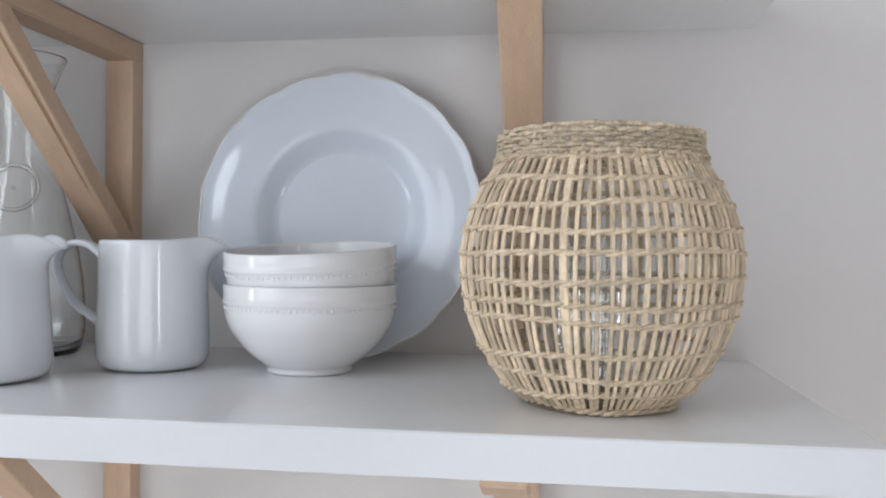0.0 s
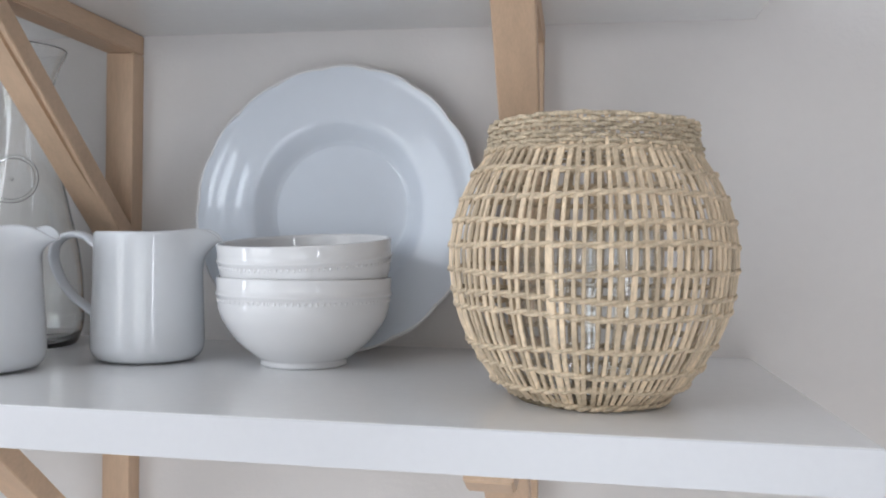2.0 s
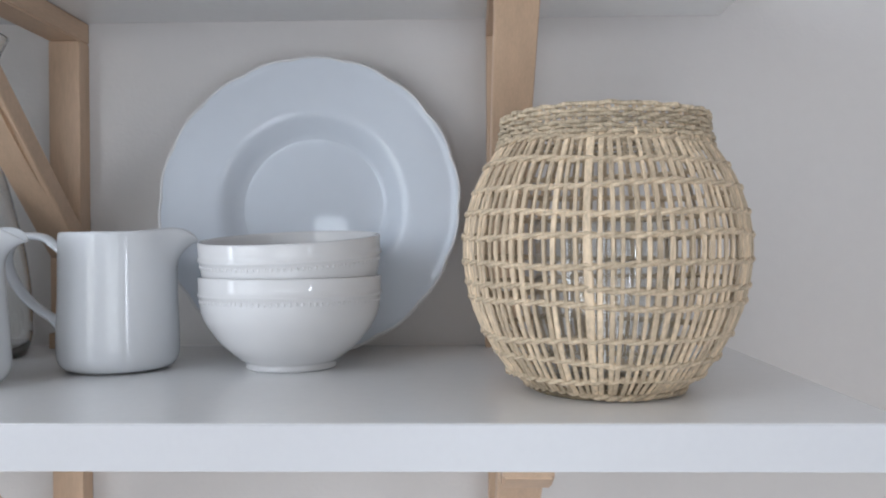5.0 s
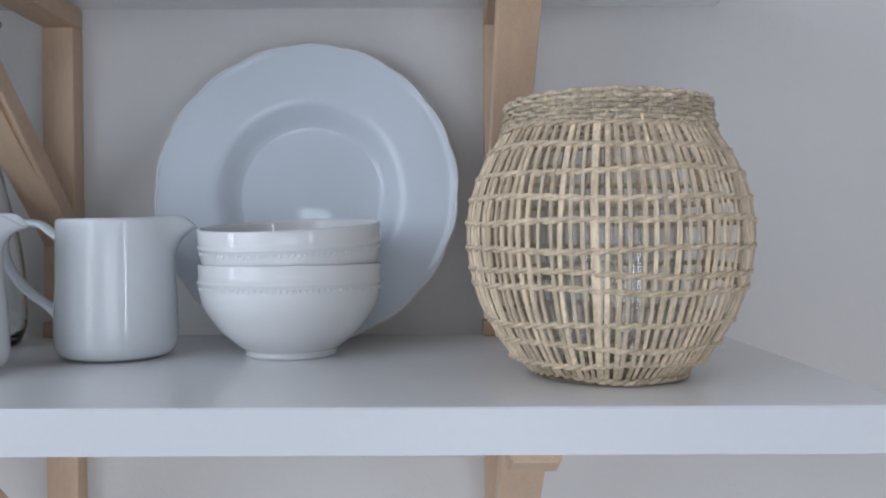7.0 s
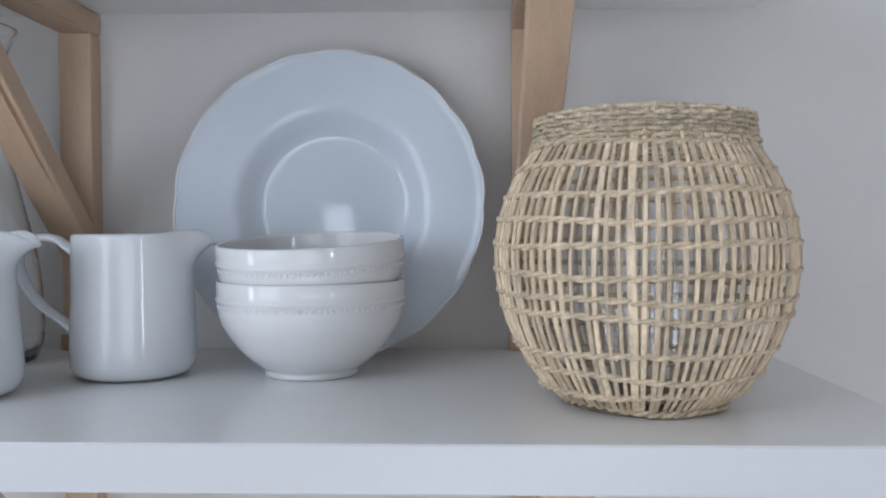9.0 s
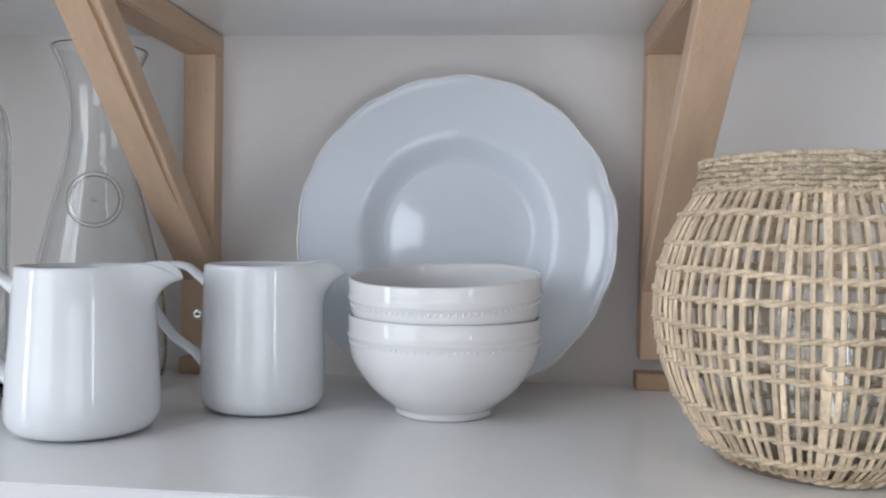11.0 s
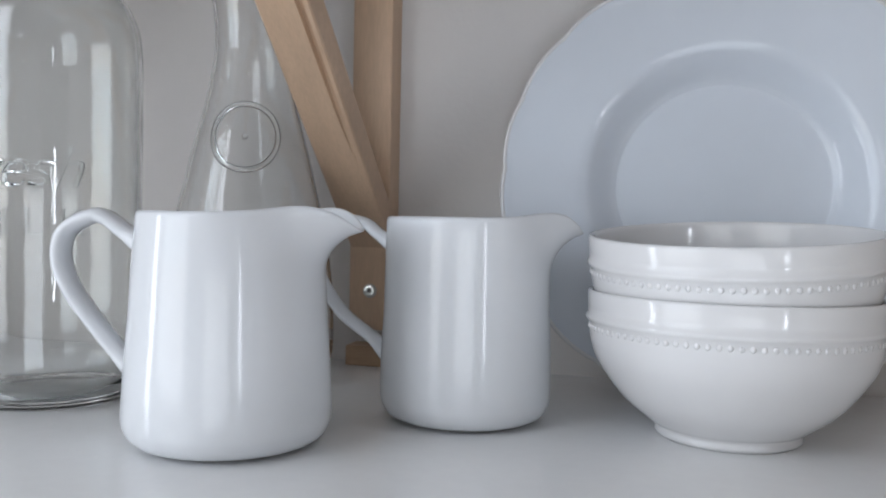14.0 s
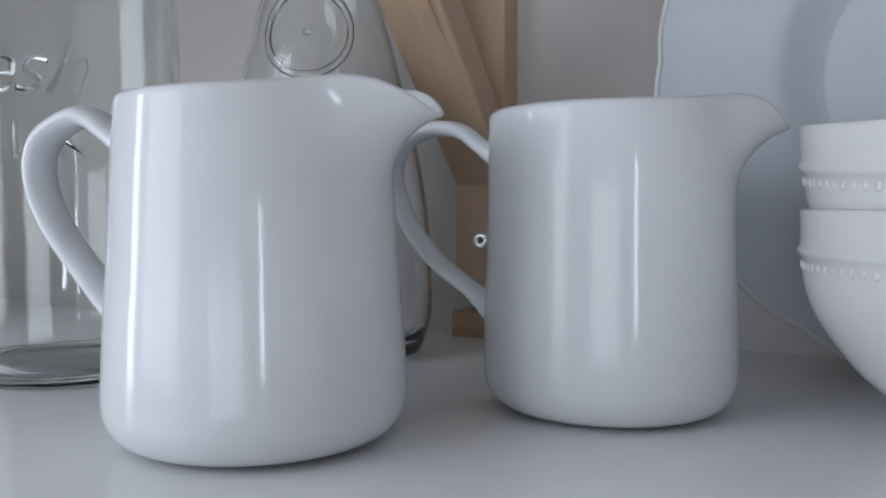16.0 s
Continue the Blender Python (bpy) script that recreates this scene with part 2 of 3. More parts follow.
tagged(part("floor", box(ROOM_X0, ROOM_X1, ROOM_Y0, ROOM_Y1, -0.1, 0), FLOOR, smooth=False), "unseen wooden floor, paled to bounce fill light", "floor", kind="structure")
tagged(part("ceiling", box(ROOM_X0, ROOM_X1, ROOM_Y0, ROOM_Y1, ROOM_H, ROOM_H + 0.1), CEILING, smooth=False), "white ceiling", "ceiling", kind="structure")
window("window_1", pose(ROOM_X0 - 0.05, -1.52, 0.6, 0, 0, 90), 0.38, 1.7)
window("window_2", pose(-0.90, ROOM_Y0 - 0.05, 0.94, 0, 0, 180), 1.6, 1.66)
window("window_4", pose(-0.37, ROOM_Y0 - 0.05, 1.725, 0, 0, 180), 0.12, 0.15)
window("window_3", pose(1.04, ROOM_Y0 - 0.05, 1.04, 0, 0, 180), 0.12, 0.44)
# invented opening round the low fill lamp, out of view
window("window_fill", pose(0.45, ROOM_Y0 - 0.05, 0.3, 0, 0, 180), 0.73, 1.05)
# unseen walls added past both shelf ends; their depths shade the sides
for nx, depth in ((-0.86, 0.32), (0.372, 0.60)):
    tagged(part("wall_niche", box(nx, nx + 0.12, -depth, -0.0005, 0, ROOM_H - 0.001), WALL, smooth=False), "unseen wall added beside the shelves to block side light", "wall", kind="structure")

# ---- the shelves ----
TOP, UNDER, DEPTH, THICK = 1.201, 1.472, 0.30, 0.0232
SHELF_X0, SHELF_X1 = -0.738, 0.193


def wall_shelf(z_top, label):
    root = thing("wall_shelf", (0, 0, z_top), label, "shelf", "wall shelves")
    part("board", box(SHELF_X0, SHELF_X1, -DEPTH + 0.0008, -0.0005, -THICK, 0, 0.0006), SHELF, root, smooth=False)
    part("edge_band", box(SHELF_X0, SHELF_X1, -DEPTH, -DEPTH + 0.0008, -THICK + 0.0004, -0.0004, 0.0003), SHELF_EDGE, root, "white edge banding, darkened in colour against the frontal light", smooth=False)
    return root


wall_shelf(TOP, "white lacquered board shelf holding crockery and glassware")
wall_shelf(UNDER + THICK, "white lacquered board shelf above the crockery")


def wedge(outline, x0, x1, bevel):
    """A side outline of (y, z) points made x1 - x0 thick, with eased edges."""
    bm = bmesh.new()
    ends = [[bm.verts.new((x, y, z)) for y, z in outline] for x in (x0, x1)]
    bm.faces.new(ends[0])
    bm.faces.new(ends[1][::-1])
    n = len(outline)
    for k in range(n):
        bm.faces.new((ends[0][k], ends[1][k], ends[1][(k + 1) % n], ends[0][(k + 1) % n]))
    bmesh.ops.bevel(bm, geom=list(bm.edges), offset=bevel, segments=2, affect="EDGES")
    return bm


def shelf_bracket(x, z, label, split):
    """A birch bracket under a shelf whose underside is at z: post on the wall, arm under the board, slanting brace. x: its left side.
    split: how far down the brace's front the crack along its edge runs, 0 to 1."""
    w, post_d, arm_h, tall = 0.0258, 0.019, 0.0185, 0.248
    root = thing("shelf_bracket", (x, 0, z - tall), label, "bracket", "birch shelf brackets")
    part("post", box(0, w, -post_d, -0.0005, 0, tall - arm_h, 0.0013), BIRCH, root, smooth=False)
    part("arm", wedge([(-0.0005, tall - arm_h), (-0.0005, tall - 0.0005), (-0.280, tall - 0.0005), (-0.280, tall - 0.0085), (-0.262, tall - arm_h)], 0.0, w, 0.0012),
         BIRCH_ARM, root, smooth=False)
    # the brace: a sloping batten whose ends are cut plumb at the post and level at the arm
    low, high = Vector((0, -post_d, 0.0515)), Vector((0, -0.211, tall - arm_h))
    rise = 0.0222
    bx0, bx1 = 0.0006, 0.0282
    bm = bmesh.new()
    rings = []
    steps = 24
    for i in range(steps + 1):
        t = i / steps
        f = low.lerp(high, t)
        b = Vector((0, f.y + 0.0235 * t, f.z + rise * (1 - t)))
        deep = 0.0030 * min(1.0, max(0.0, (t - 1 + split) / 0.25)) if split else 0.0
        half = 0.0014 * min(1.0, deep / 0.0015)
        xc = bx1 - 0.0062 + 0.0030 * (1 - t)
        into = (b - f).normalized()
        front = [(bx0 + 0.0010, 0.0), (xc - half - 0.0004, 0.0), (xc - half, deep), (xc + half, deep), (xc + half + 0.0004, 0.0004 * (deep > 0)), (bx1 - 0.0008, 0.0)]
        ring = [bm.verts.new(Vector((u, f.y, f.z)) + into * v) for u, v in front]
        full = (b - f).length
        ring += [bm.verts.new(Vector((u, f.y, f.z)) + into * v) for u, v in ((bx1, 0.0009), (bx1, full - 0.0009), (bx1 - 0.0008, full), (bx0 + 0.0008, full), (bx0, full - 0.0009), (bx0, 0.0009))]
        rings.append(ring)
    m = len(rings[0])
    for p, q in zip(rings, rings[1:]):
        for k in range(m):
            bm.faces.new((p[k], p[(k + 1) % m], q[(k + 1) % m], q[k]))
    bm.faces.new(rings[0])
    bm.faces.new(rings[-1][::-1])
    part("brace", bm, BIRCH_BRACE, root, smooth=False)
    zz, xx = 0.0245, w / 2 + 0.001
    bm = lathe([(0, 0.0006), (0.0012, 0.0006), (0.0016, 0.0014), (0.0042, 0.0008), (0.0046, -0.0005)], 20)
    bm.transform(Matrix.Translation((xx, -post_d, zz)) @ Matrix.Rotation(radians(90), 4, "X"))
    sc = part("screw", bm, STEEL, root, "zinc countersunk screw")
    # no hollow is cut: a dark square gives the recess its shade
    bm = box(-0.0012, 0.0012, -0.0012, 0.0012, 0, 0.0011)
    bm.transform(Matrix.Translation((xx, -post_d, zz)) @ Matrix.Rotation(radians(90), 4, "X"))
    part("screw_slot", bm, DARK, sc, smooth=False)
    return root


BIRCH_BRACE = material("birch_wood_slanting", (0.61, 0.43, 0.292), 0.5, vary=0.07, scale=14, fine=120, stretch=(9, 2.2, 2.2), bump=0.10, bump_scale=120)
for bx, split in ((-0.3578, 0.72), (0.0006, 0.0)):
    shelf_bracket(bx, UNDER, "pale birch shelf bracket with slanting brace, screwed to wall", split)
    shelf_bracket(bx, TOP - THICK, "pale birch shelf bracket holding the crockery shelf from beneath", 0.0)
    ob = part("wood_block", box(bx - 0.002, bx + 0.0285, -0.019, -0.0005, TOP, TOP + 0.0128, 0.0012), BLOCK, smooth=False)
    tagged(ob, "small brown wooden block on shelf beneath a bracket", "wood block", "wood blocks")


# ---- dinner plate ----
def dinner_plate(x, tilt):
    R, lobes, size, shallow = 0.1172, 18, 0.9791, 0.96
    front = smooth_line([(0.0, 0.0), (0.030, 0.0), (0.054, 0.0002), (0.0586, 0.0012), (0.0628, 0.0042), (0.0680, 0.0098), (0.0722, 0.0140), (0.0755, 0.0160), (0.0795, 0.0172), (0.089, 0.0188),
                         (0.099, 0.0206), (0.112, 0.0227), (0.1166, 0.0240), (0.1192, 0.0246)], 5)
    back = smooth_line([(0.1197, 0.0236), (0.117, 0.0214), (0.098, 0.0168), (0.082, 0.0125), (0.070, 0.0045), (0.062, -0.003), (0.058, -0.0045),
                        (0.055, -0.0045), (0.053, -0.0032), (0.03, -0.0035), (0.0, -0.0035)], 4)
    front, back = ([(r * size, z * shallow) for r, z in line] for line in (front, back))
    front[0], back[-1] = (0, front[0][1]), (0, back[-1][1])

    def wavy(r, z, a):
        k = max(0.0, (r - 0.109) / (R - 0.109))
        s = abs(math.sin(lobes / 2 * a + 0.35))
        edge = (s ** 0.7 - 0.66) * 0.0020 + 0.0003 * math.sin(5 * a + 1.0)
        return r + edge * k ** 2, z + 0.00012 * k ** 2 * math.cos(lobes * a)

    ob = thing("dinner_plate", (0, 0, 0), "pale blue-white porcelain plate with scalloped rim, standing behind stacked bowls", "plate")
    part("body", lathe(front + back, 240, wavy), PLATE, ob)
    path = []
    for k in range(360):
        a = 2 * math.pi * k / 360
        r, z = wavy(R - 0.0004, 0.0242 * shallow, a)
        path.append(Vector((r * math.cos(a), r * math.sin(a), z)))
    part("rim_edge", sweep(path, oval(0.0011, 0.0010, 8), closed=True), BOWL, ob, "thin white rolled edge")
    # local z is the plate's face; it leans back against the wall
    low = R
    m = Matrix.Translation((x, -0.0637, TOP + 0.0009)) @ Matrix.Rotation(radians(90 - tilt), 4, "X") @ Matrix.Translation((0, low, -0.0235 * shallow))
    ob.matrix_world = m
    return ob


dinner_plate(-0.1388, 7.6)


# ---- bowls ----
def bowl(z, label):
    root = thing("bowl", (-0.138, -0.1195, z), label, "bowl", "stacked white bowls")
    outer = smooth_line([(0.0295, 0.0), (0.0312, 0.0015), (0.0310, 0.0045), (0.0350, 0.0072), (0.0466, 0.0170), (0.0568, 0.0310), (0.0602, 0.0395), (0.0612, 0.0455)], 5)
    outer += [(0.0614, 0.0492), (0.0622, 0.0500), (0.0629, 0.0512), (0.0627, 0.0522), (0.0620, 0.0530), (0.0619, 0.0560), (0.0622, 0.0622), (0.0618, 0.0632), (0.0608, 0.0634)]
    inner = smooth_line([(0.0598, 0.0628), (0.0590, 0.0540), (0.0575, 0.0420), (0.0540, 0.0330), (0.0430, 0.0205), (0.0280, 0.0110), (0.0, 0.0075)], 5)
    inner[-1] = (0, 0.0075)
    under = [(0, 0.003), (0.026, 0.003), (0.0275, 0.0006)]
    part("body", lathe(under + outer + inner, 128), BOWL, root)
    bm = bmesh.new()
    for k in range(96):
        a = 2 * math.pi * k / 96
        m = Matrix.Translation((0.06135 * math.cos(a), 0.06135 * math.sin(a), 0.0471)) @ Matrix.Rotation(a, 4, "Z") @ Matrix.Diagonal((0.00038, 0.0011, 0.0013, 1))
        bmesh.ops.create_icosphere(bm, subdivisions=2, radius=1.0, matrix=m)
    tagged(part("bead_band", bm, BOWL, root, "row of small raised beads"), kind="stuff")
    return root


bowl(TOP, "white porcelain bowl with beaded band, beneath a second bowl")
upper = bowl(TOP + 0.0265, "white porcelain bowl with beaded band, nested in another")
upper.matrix_world = Matrix.Translation((-0.138, -0.1180, TOP + 0.0265 + 0.045)) @ pose(0, 0, 0, 4.6, -1.6, 0) @ Matrix.Translation((0, 0, -0.045))


# ---- pitchers ----
def pitcher(x, y, radii, spout_deg, spout_out, handle_deg, handle_out, strap_half, label):
    """A small straight-sided pitcher. radii: at the foot, half height and rim."""
    H, th = 0.0942, 0.0034
    root = thing("pitcher", (x, y, TOP), label, "pitcher", "white pitchers")
    r0, r1, r2 = radii
    prof = smooth_line([(r0 - 0.0105, 0.0007), (r0 - 0.0048, 0.0024), (r0 - 0.0013, 0.0066), (r0, 0.0135), ((r0 + r1) / 2 + 0.0003, 0.0320), (r1, 0.0520), ((r1 + r2) / 2, 0.0740), (r2, 0.0882)], 5)
    prof += [(r2, 0.0915), (r2 - 0.0003, H - 0.0012), (r2 - 0.0012, H - 0.0002), (r2 - th * 0.6, H - 0.0004), (r2 - th, H - 0.0020)]
    prof += [(r - th, z) for r, z in prof[::-1] if 0.016 < z < H - 0.004] + [(r0 - th - 0.001, 0.013), (r0 - th - 0.010, 0.0065), (0, 0.006)]
    prof = [(0, 0.0022), (r0 - 0.0155, 0.0022)] + prof
    sa = radians(spout_deg)

    def lip(r, z, a):
        d = (a - sa + math.pi) % (2 * math.pi) - math.pi
        k = min(1.0, max(0.0, (z - 0.067) / (H - 0.067)))
        k = k * k * (3 - 2 * k) * (0.2 + 0.8 * k)
        narrow = math.exp(-(d / 0.36) ** 2)
        wide = math.exp(-(d / 0.75) ** 2)
        rise = (0.0042 * wide - 0.0105 * math.exp(-(d / 0.21) ** 2)) * k ** 3
        return r + spout_out * narrow * k - 0.0015 * (wide - narrow) * k, z + rise

    part("body", lathe(prof, 160, lip), PITCHER, root)
    # unglazed ring on which it stands
    part("foot_ring", lathe([(r0 - 0.0155, 0.0), (r0 - 0.0120, 0.0), (r0 - 0.0115, 0.0011), (r0 - 0.0160, 0.0023), (r0 - 0.0155, 0.0)], 80), FOOT, root, "dull unglazed foot ring")
    line = smooth_line([(r1 - 0.002, 0.0800), (r1 + 0.006, 0.0850), (r1 + 0.014, 0.0905), (handle_out - 0.016, 0.0912), (handle_out - 0.005, 0.0850), (handle_out - 0.0022, 0.0740),
                        (handle_out - 0.0075, 0.0600), (handle_out - 0.0190, 0.0455), (r1 + 0.008, 0.0345), (r1 - 0.002, 0.0255)], 6)

    def strap(t):
        flare = 1.0 + 0.55 * max(0.0, 1 - t / 0.10) + 0.75 * max(0.0, (t - 0.88) / 0.12)
        return oval(strap_half * 0.5 * flare, strap_half * (1 + 0.25 * (flare - 1)), 14)

    bm = sweep([Vector((r, 0, z)) for r, z in line], strap, up=Vector((0, 1, 0)))
    # the section's long side runs across the strap
    h = part("handle", bm, PITCHER, root)
    h.matrix_local = pose(0, 0, 0, 0, 0, handle_deg)
    return root


pitcher(-0.338, -0.1995, (0.0420, 0.0396, 0.0372), 2, 0.0205, 188, 0.0765, 0.0066, "white glazed pitcher with tapered body, standing in front")
pitcher(-0.2560, -0.1260, (0.0400, 0.0388, 0.0382), 13, 0.0165, 178, 0.0815, 0.0056, "white glazed pitcher with straight body, beside the bowls")


# ---- woven basket ----
BASKET_POINTS = [(0.0452, 0.0030), (0.0535, 0.009), (0.0622, 0.0195), (0.0740, 0.0410), (0.0797, 0.0600), (0.0822, 0.0840), (0.0790, 0.1050), (0.0727, 0.1220), (0.0652, 0.1345), (0.0590, 0.1440), (0.0576, 0.1500), (0.0574, 0.1610)]
BASKET_LINE = smooth_line(BASKET_POINTS, 8)


def basket_radius(z):
    return float(np.interp(z, [q[1] for q in BASKET_LINE], [q[0] for q in BASKET_LINE]))


def woven_basket(x, y):
    rng = random.Random(7)
    root = thing("woven_basket", (x, y, TOP), "open-weave seagrass basket with dense woven rim, holding a glass", "basket", turn=0)
    n = 86
    for k in range(n):
        a0 = 2 * math.pi * (k + rng.uniform(-0.17, 0.17)) / n
        lean = rng.uniform(-0.018, 0.018)
        wide = rng.uniform(0.00105, 0.0016) * (1.6 if k in (22, 61, 7) else 1.0)
        bow = rng.uniform(-0.008, 0.008)
        bm = bmesh.new()
        rings = []
        steps = 18
        for i in range(steps + 1):
            t = i / steps
            z = 0.0045 + t * 0.1518
            r = basket_radius(z) - 0.0004
            a = a0 + lean * (t - 0.5) + bow * math.sin(t * math.pi * 2)
            tangent, outward = Vector((-math.sin(a), math.cos(a), 0)), Vector((math.cos(a), math.sin(a), 0))
            c = outward * r + Vector((0, 0, z))
            w = wide * (1 + 0.12 * math.sin(9 * t + k))
            rings.append([bm.verts.new(c + tangent * u + outward * v) for u, v in ((-w, -0.0003), (-w * 0.72, 0.0005), (w * 0.72, 0.0005), (w, -0.0003), (w * 0.72, -0.0006), (-w * 0.72, -0.0006))])
        for p, q in zip(rings, rings[1:]):
            for j in range(6):
                bm.faces.new((p[j], p[(j + 1) % 6], q[(j + 1) % 6], q[j]))
        part("warp_strip", bm, STRAW, root, smooth=False)

    def twined(z0, thick, pitch, amp_r, amp_z, wave, name, extra=0.0):
        ph, ph2 = rng.uniform(0, 6.28), rng.uniform(0, 6.28)
        for s in (0, 1):
            steps = 300
            path = []
            for i in range(steps):
                a = 2 * math.pi * i / steps
                twist = a * pitch / 2 + s * math.pi
                z = z0 + wave * math.sin(2 * a + ph) + 0.5 * wave * math.sin(5 * a + ph2) + amp_z * math.sin(twist)
                r = basket_radius(z0) + extra + amp_r * math.cos(twist)
                path.append(Vector((r * math.cos(a), r * math.sin(a), z)))
            part(name, sweep(path, oval(thick * 0.85, thick, 6), closed=True), STRAW_WEFT, root)

    for z0 in (0.0036, 0.0120, 0.0228, 0.0348, 0.0535, 0.0620, 0.0745, 0.0890, 0.1010, 0.1145, 0.1280, 0.1395):
        twined(z0, 0.00128, 43, 0.0010, 0.0009, 0.0012, "weft_strand", -0.0007)
    # the rim: flat strands that pass in front of one pair of strips and behind the next
    for i in range(6):
        z0, ph = 0.1428 + i * 0.0028, rng.uniform(0, 6.28)
        path = []
        for k in range(344):
            a = 2 * math.pi * k / 344
            r = basket_radius(z0) + 0.0011 + 0.0014 * math.sin(31 * a + math.pi * i) + 0.0003 * math.sin(7 * a + ph)
            z = z0 + 0.0004 * math.sin(3 * a + ph) + 0.00025 * math.sin(19 * a + 2 * ph)
            path.append(Vector((r * math.cos(a), r * math.sin(a), z)))
        part("rim_strand", sweep(path, oval(0.0008, 0.00122, 8), closed=True), STRAW_RIM, root)
    prof = []
    for i in range(26):
        r = 0.0425 * i / 25
        prof.append((r, 0.0022 + 0.0009 * abs(math.sin(i * 1.6))))
    prof += [(0.0428, 0.001), (0.0415, 0.0), (0, 0.0)]
    prof[0] = (0, 0.0022)
    part("base", lathe(prof, 64), STRAW_BASE, root, "dark brown woven round base")
    return root


woven_basket(0.0634, -0.2045)


# ---- glassware ----
def candle_glass(x, y):
    root = thing("candle_glass", (x, y, TOP + 0.0035), "clear glass candle cylinder inside the basket", "candle holder")
    side = [(0.0402, 0.0036), (0.0408, 0.0055), (0.0410, 0.050), (0.0410, 0.0945), (0.0407, 0.0950), (0.0403, 0.0950), (0.0400, 0.0945), (0.0400, 0.050), (0.0397, 0.0060), (0.0392, 0.0038), (0.0402, 0.0036)]
    part("cylinder", lathe(side, 72), THIN_GLASS, root)
    part("base", lathe([(0, 0.0), (0.0372, 0.0), (0.0396, 0.0010), (0.0400, 0.0030), (0.0388, 0.0036), (0, 0.0034)], 72), THIN_GLASS, root, "clear glass foot")
    return root


candle_glass(0.0634, -0.2045)


def on_round(bm, radius):
    """Wrap a flat mesh (x along, y up, z out) on an upright cylinder; radius may be a function of height. x = 0 faces -y."""
    for v in bm.verts:
        r = radius(v.co.y) if callable(radius) else radius
        a = v.co.x / r - math.pi / 2
        rr = r + v.co.z
        v.co = Vector((rr * math.cos(a), rr * math.sin(a), v.co.y))


CARAFE_POINTS = [(0.0440, 0.004), (0.0475, 0.016), (0.0478, 0.035), (0.0462, 0.060), (0.0425, 0.085), (0.0385, 0.102), (0.0320, 0.130), (0.0255, 0.155), (0.0212, 0.178), (0.0203, 0.192), (0.0222, 0.212), (0.0270, 0.229), (0.0325, 0.2415)]
CARAFE_LINE = smooth_line(CARAFE_POINTS, 6)


def carafe_radius(z):
    return float(np.interp(z, [q[1] for q in CARAFE_LINE], [q[0] for q in CARAFE_LINE]))


def glass_carafe(x, y, face):
    root = thing("glass_carafe", (x, y, TOP), "clear glass carafe with flared mouth and raised ring emblem", "carafe", turn=face)
    th = 0.0015
    inner = [(r - th, z) for r, z in CARAFE_LINE if z > 0.010]
    prof = [(0, 0.003), (0.030, 0.0005), (0.040, 0.0), (0.0432, 0.0015)] + CARAFE_LINE + [(0.0330, 0.2427), (0.0325, 0.2435), (0.0312, 0.2427)] + inner[::-1] + [(0.041, 0.0060), (0.034, 0.0042), (0, 0.0055)]
    part("body", lathe(prof, 96), GLASS, root)
    # raised ring and dot
    zc, rr = 0.1345, 0.0178
    path = []
    for k in range(64):
        u, v = rr * math.cos(2 * math.pi * k / 64), rr * math.sin(2 * math.pi * k / 64)
        r = carafe_radius(zc + v)
        a = u / r - math.pi / 2
        path.append(Vector((r * math.cos(a), r * math.sin(a), zc + v)))
    part("emblem_ring", sweep(path, oval(0.0016, 0.0012, 10), closed=True, up=Vector((0, 1, 0))), GLASS, root, "raised round glass ring")
    bm = bmesh.new()
    bmesh.ops.create_uvsphere(bm, u_segments=14, v_segments=8, radius=0.0016, matrix=Matrix.Translation((0, -carafe_radius(zc) - 0.0003, zc)))
    part("emblem_dot", bm, GLASS, root, "small raised glass dot")
    return root


glass_carafe(-0.395, -0.078, 22)


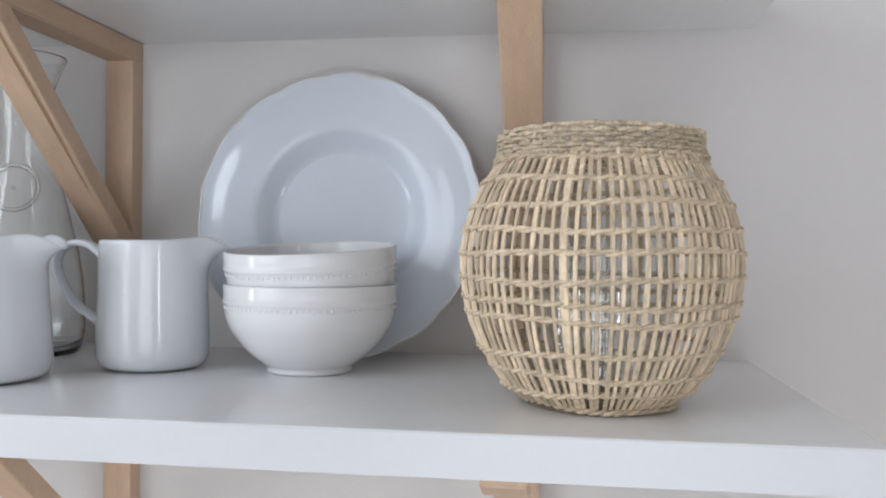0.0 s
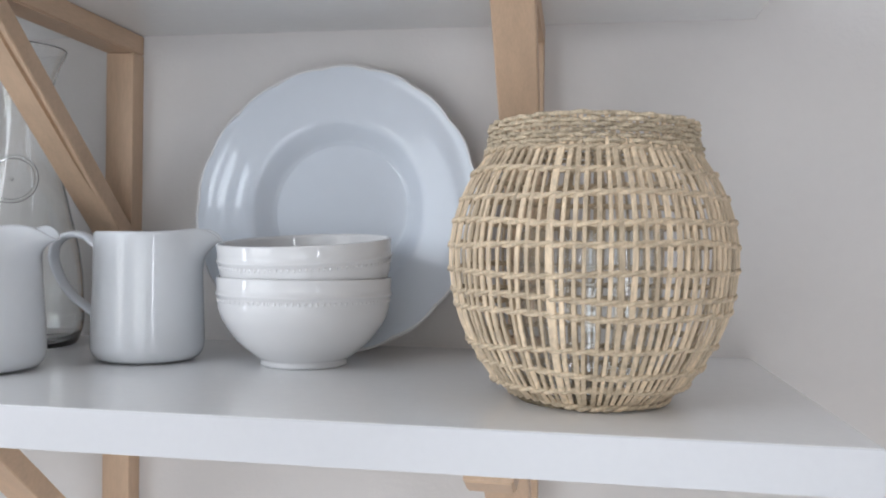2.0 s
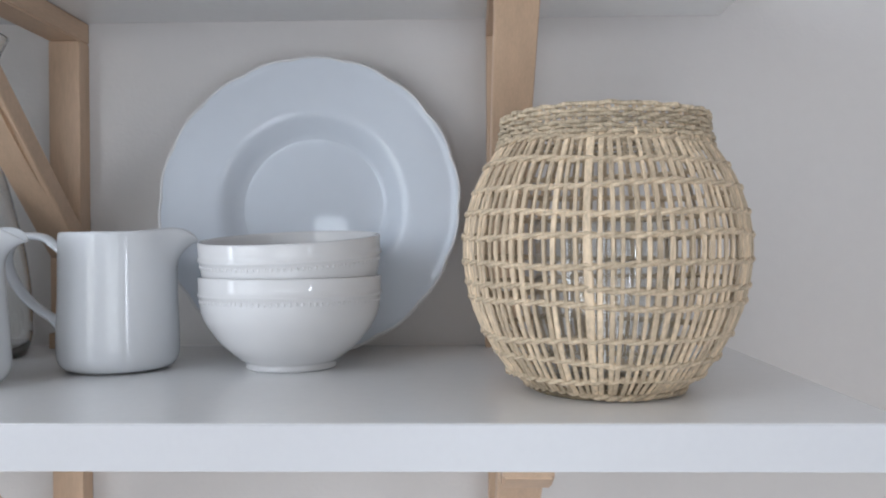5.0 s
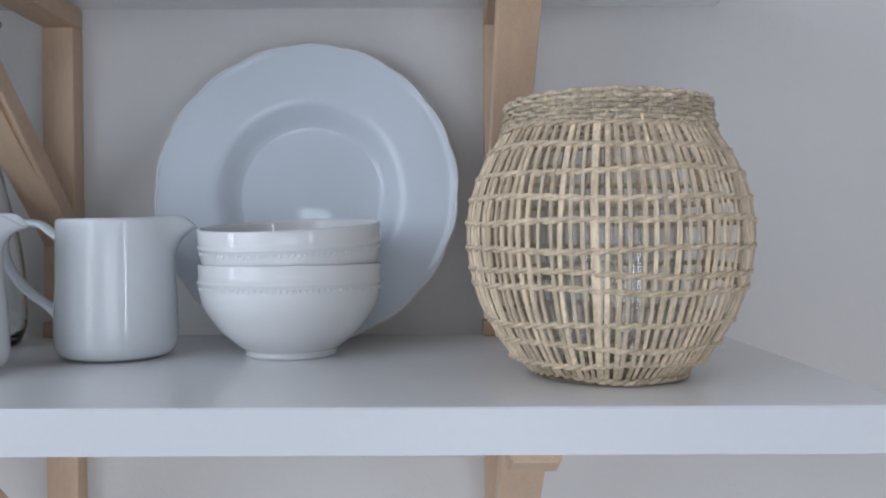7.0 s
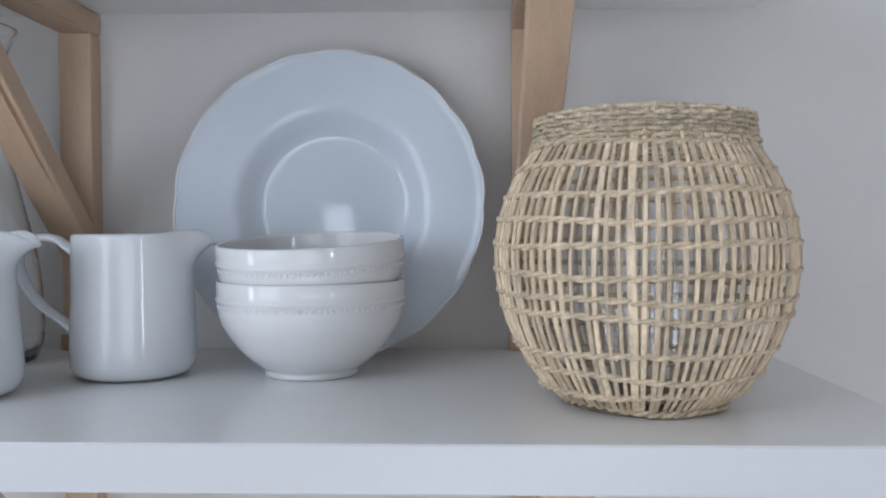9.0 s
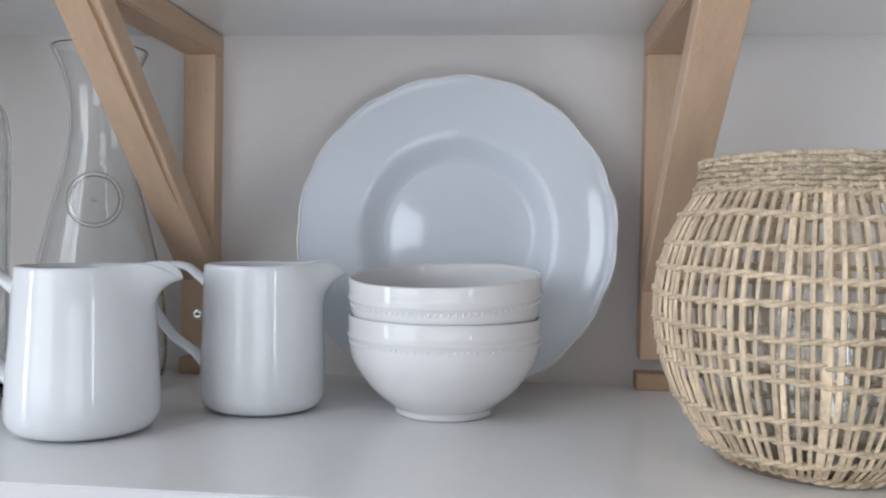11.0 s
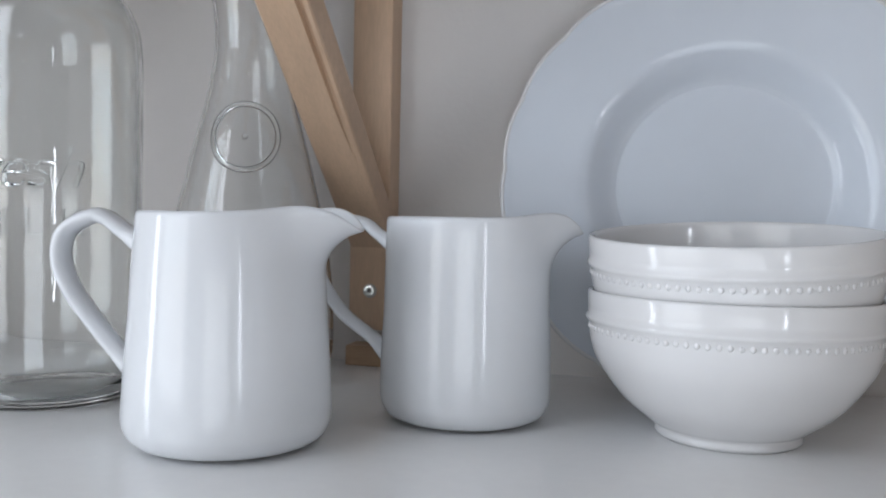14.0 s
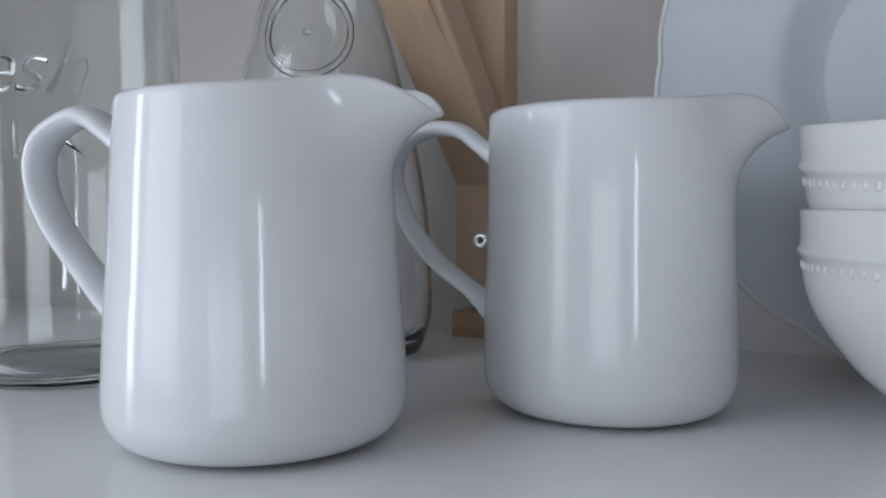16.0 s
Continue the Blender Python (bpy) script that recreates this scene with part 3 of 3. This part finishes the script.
def milk_bottle(x, y, face):
    root = thing("milk_bottle", (x, y, TOP), "clear glass milk bottle with screw neck and raised lettering", "bottle", turn=face)
    body_r = 0.0422
    outer = smooth_line([(body_r - 0.0026, 0.0018), (body_r - 0.0004, 0.0060), (body_r, 0.020), (body_r, 0.090), (body_r, 0.162), (body_r - 0.0005, 0.175), (0.0396, 0.1875),
                         (0.0335, 0.1995), (0.0268, 0.2085), (0.0240, 0.2135)], 6)
    th = 0.0028
    inner = [(r - th, z) for r, z in outer if z > 0.012]
    # collar and the rounds of the screw neck
    neck = [(0.0240, 0.2150), (0.0272, 0.2160), (0.0296, 0.2176), (0.0302, 0.2192), (0.0294, 0.2208), (0.0278, 0.2220)]
    for z in (0.2245, 0.2325, 0.2405):
        neck += [(0.0276, z), (0.0288, z + 0.0012), (0.0294, z + 0.0026), (0.0288, z + 0.0040), (0.0276, z + 0.0052)]
    neck += [(0.0274, 0.2490), (0.0270, 0.2515), (0.0262, 0.2525), (0.0252, 0.2522), (0.0246, 0.2505), (0.0244, 0.2230), (0.0215, 0.2150)]
    prof = [(0, 0.0022), (0.024, 0.0012), (0.032, 0.0), (body_r - 0.0041, 0.0004)] + outer + neck + inner[::-1] + [(0.0372, 0.0068), (0.034, 0.0044), (0.020, 0.0044), (0, 0.0052)]
    part("body", lathe(prof, 96), GLASS_GREEN, root)
    for text, size, zz, shear in (("fresh", 0.0285, 0.1035, 0.35), ("MILK", 0.0185, 0.0815, 0.0)):
        cu = bpy.data.curves.new("lettering", "FONT")
        cu.body, cu.size, cu.extrude, cu.bevel_depth, cu.bevel_resolution = text, size, 0.0003, 0.0004, 2
        cu.align_x, cu.shear, cu.space_character = "CENTER", shear, 1.65 if text == "MILK" else 0.95
        cu.offset = -0.0005
        tmp = new("lettering", cu)
        me = bpy.data.meshes.new_from_object(tmp.evaluated_get(bpy.context.evaluated_depsgraph_get()))
        bpy.data.objects.remove(tmp)
        bm = bmesh.new()
        bm.from_mesh(me)
        for v in bm.verts:
            v.co = Vector((v.co.x, v.co.y + zz, v.co.z))
        on_round(bm, body_r + 0.0002)
        part("lettering", bm, GLASS_GREEN, root, "raised glass lettering")
    return root


milk_bottle(-0.4635, -0.154, 20)
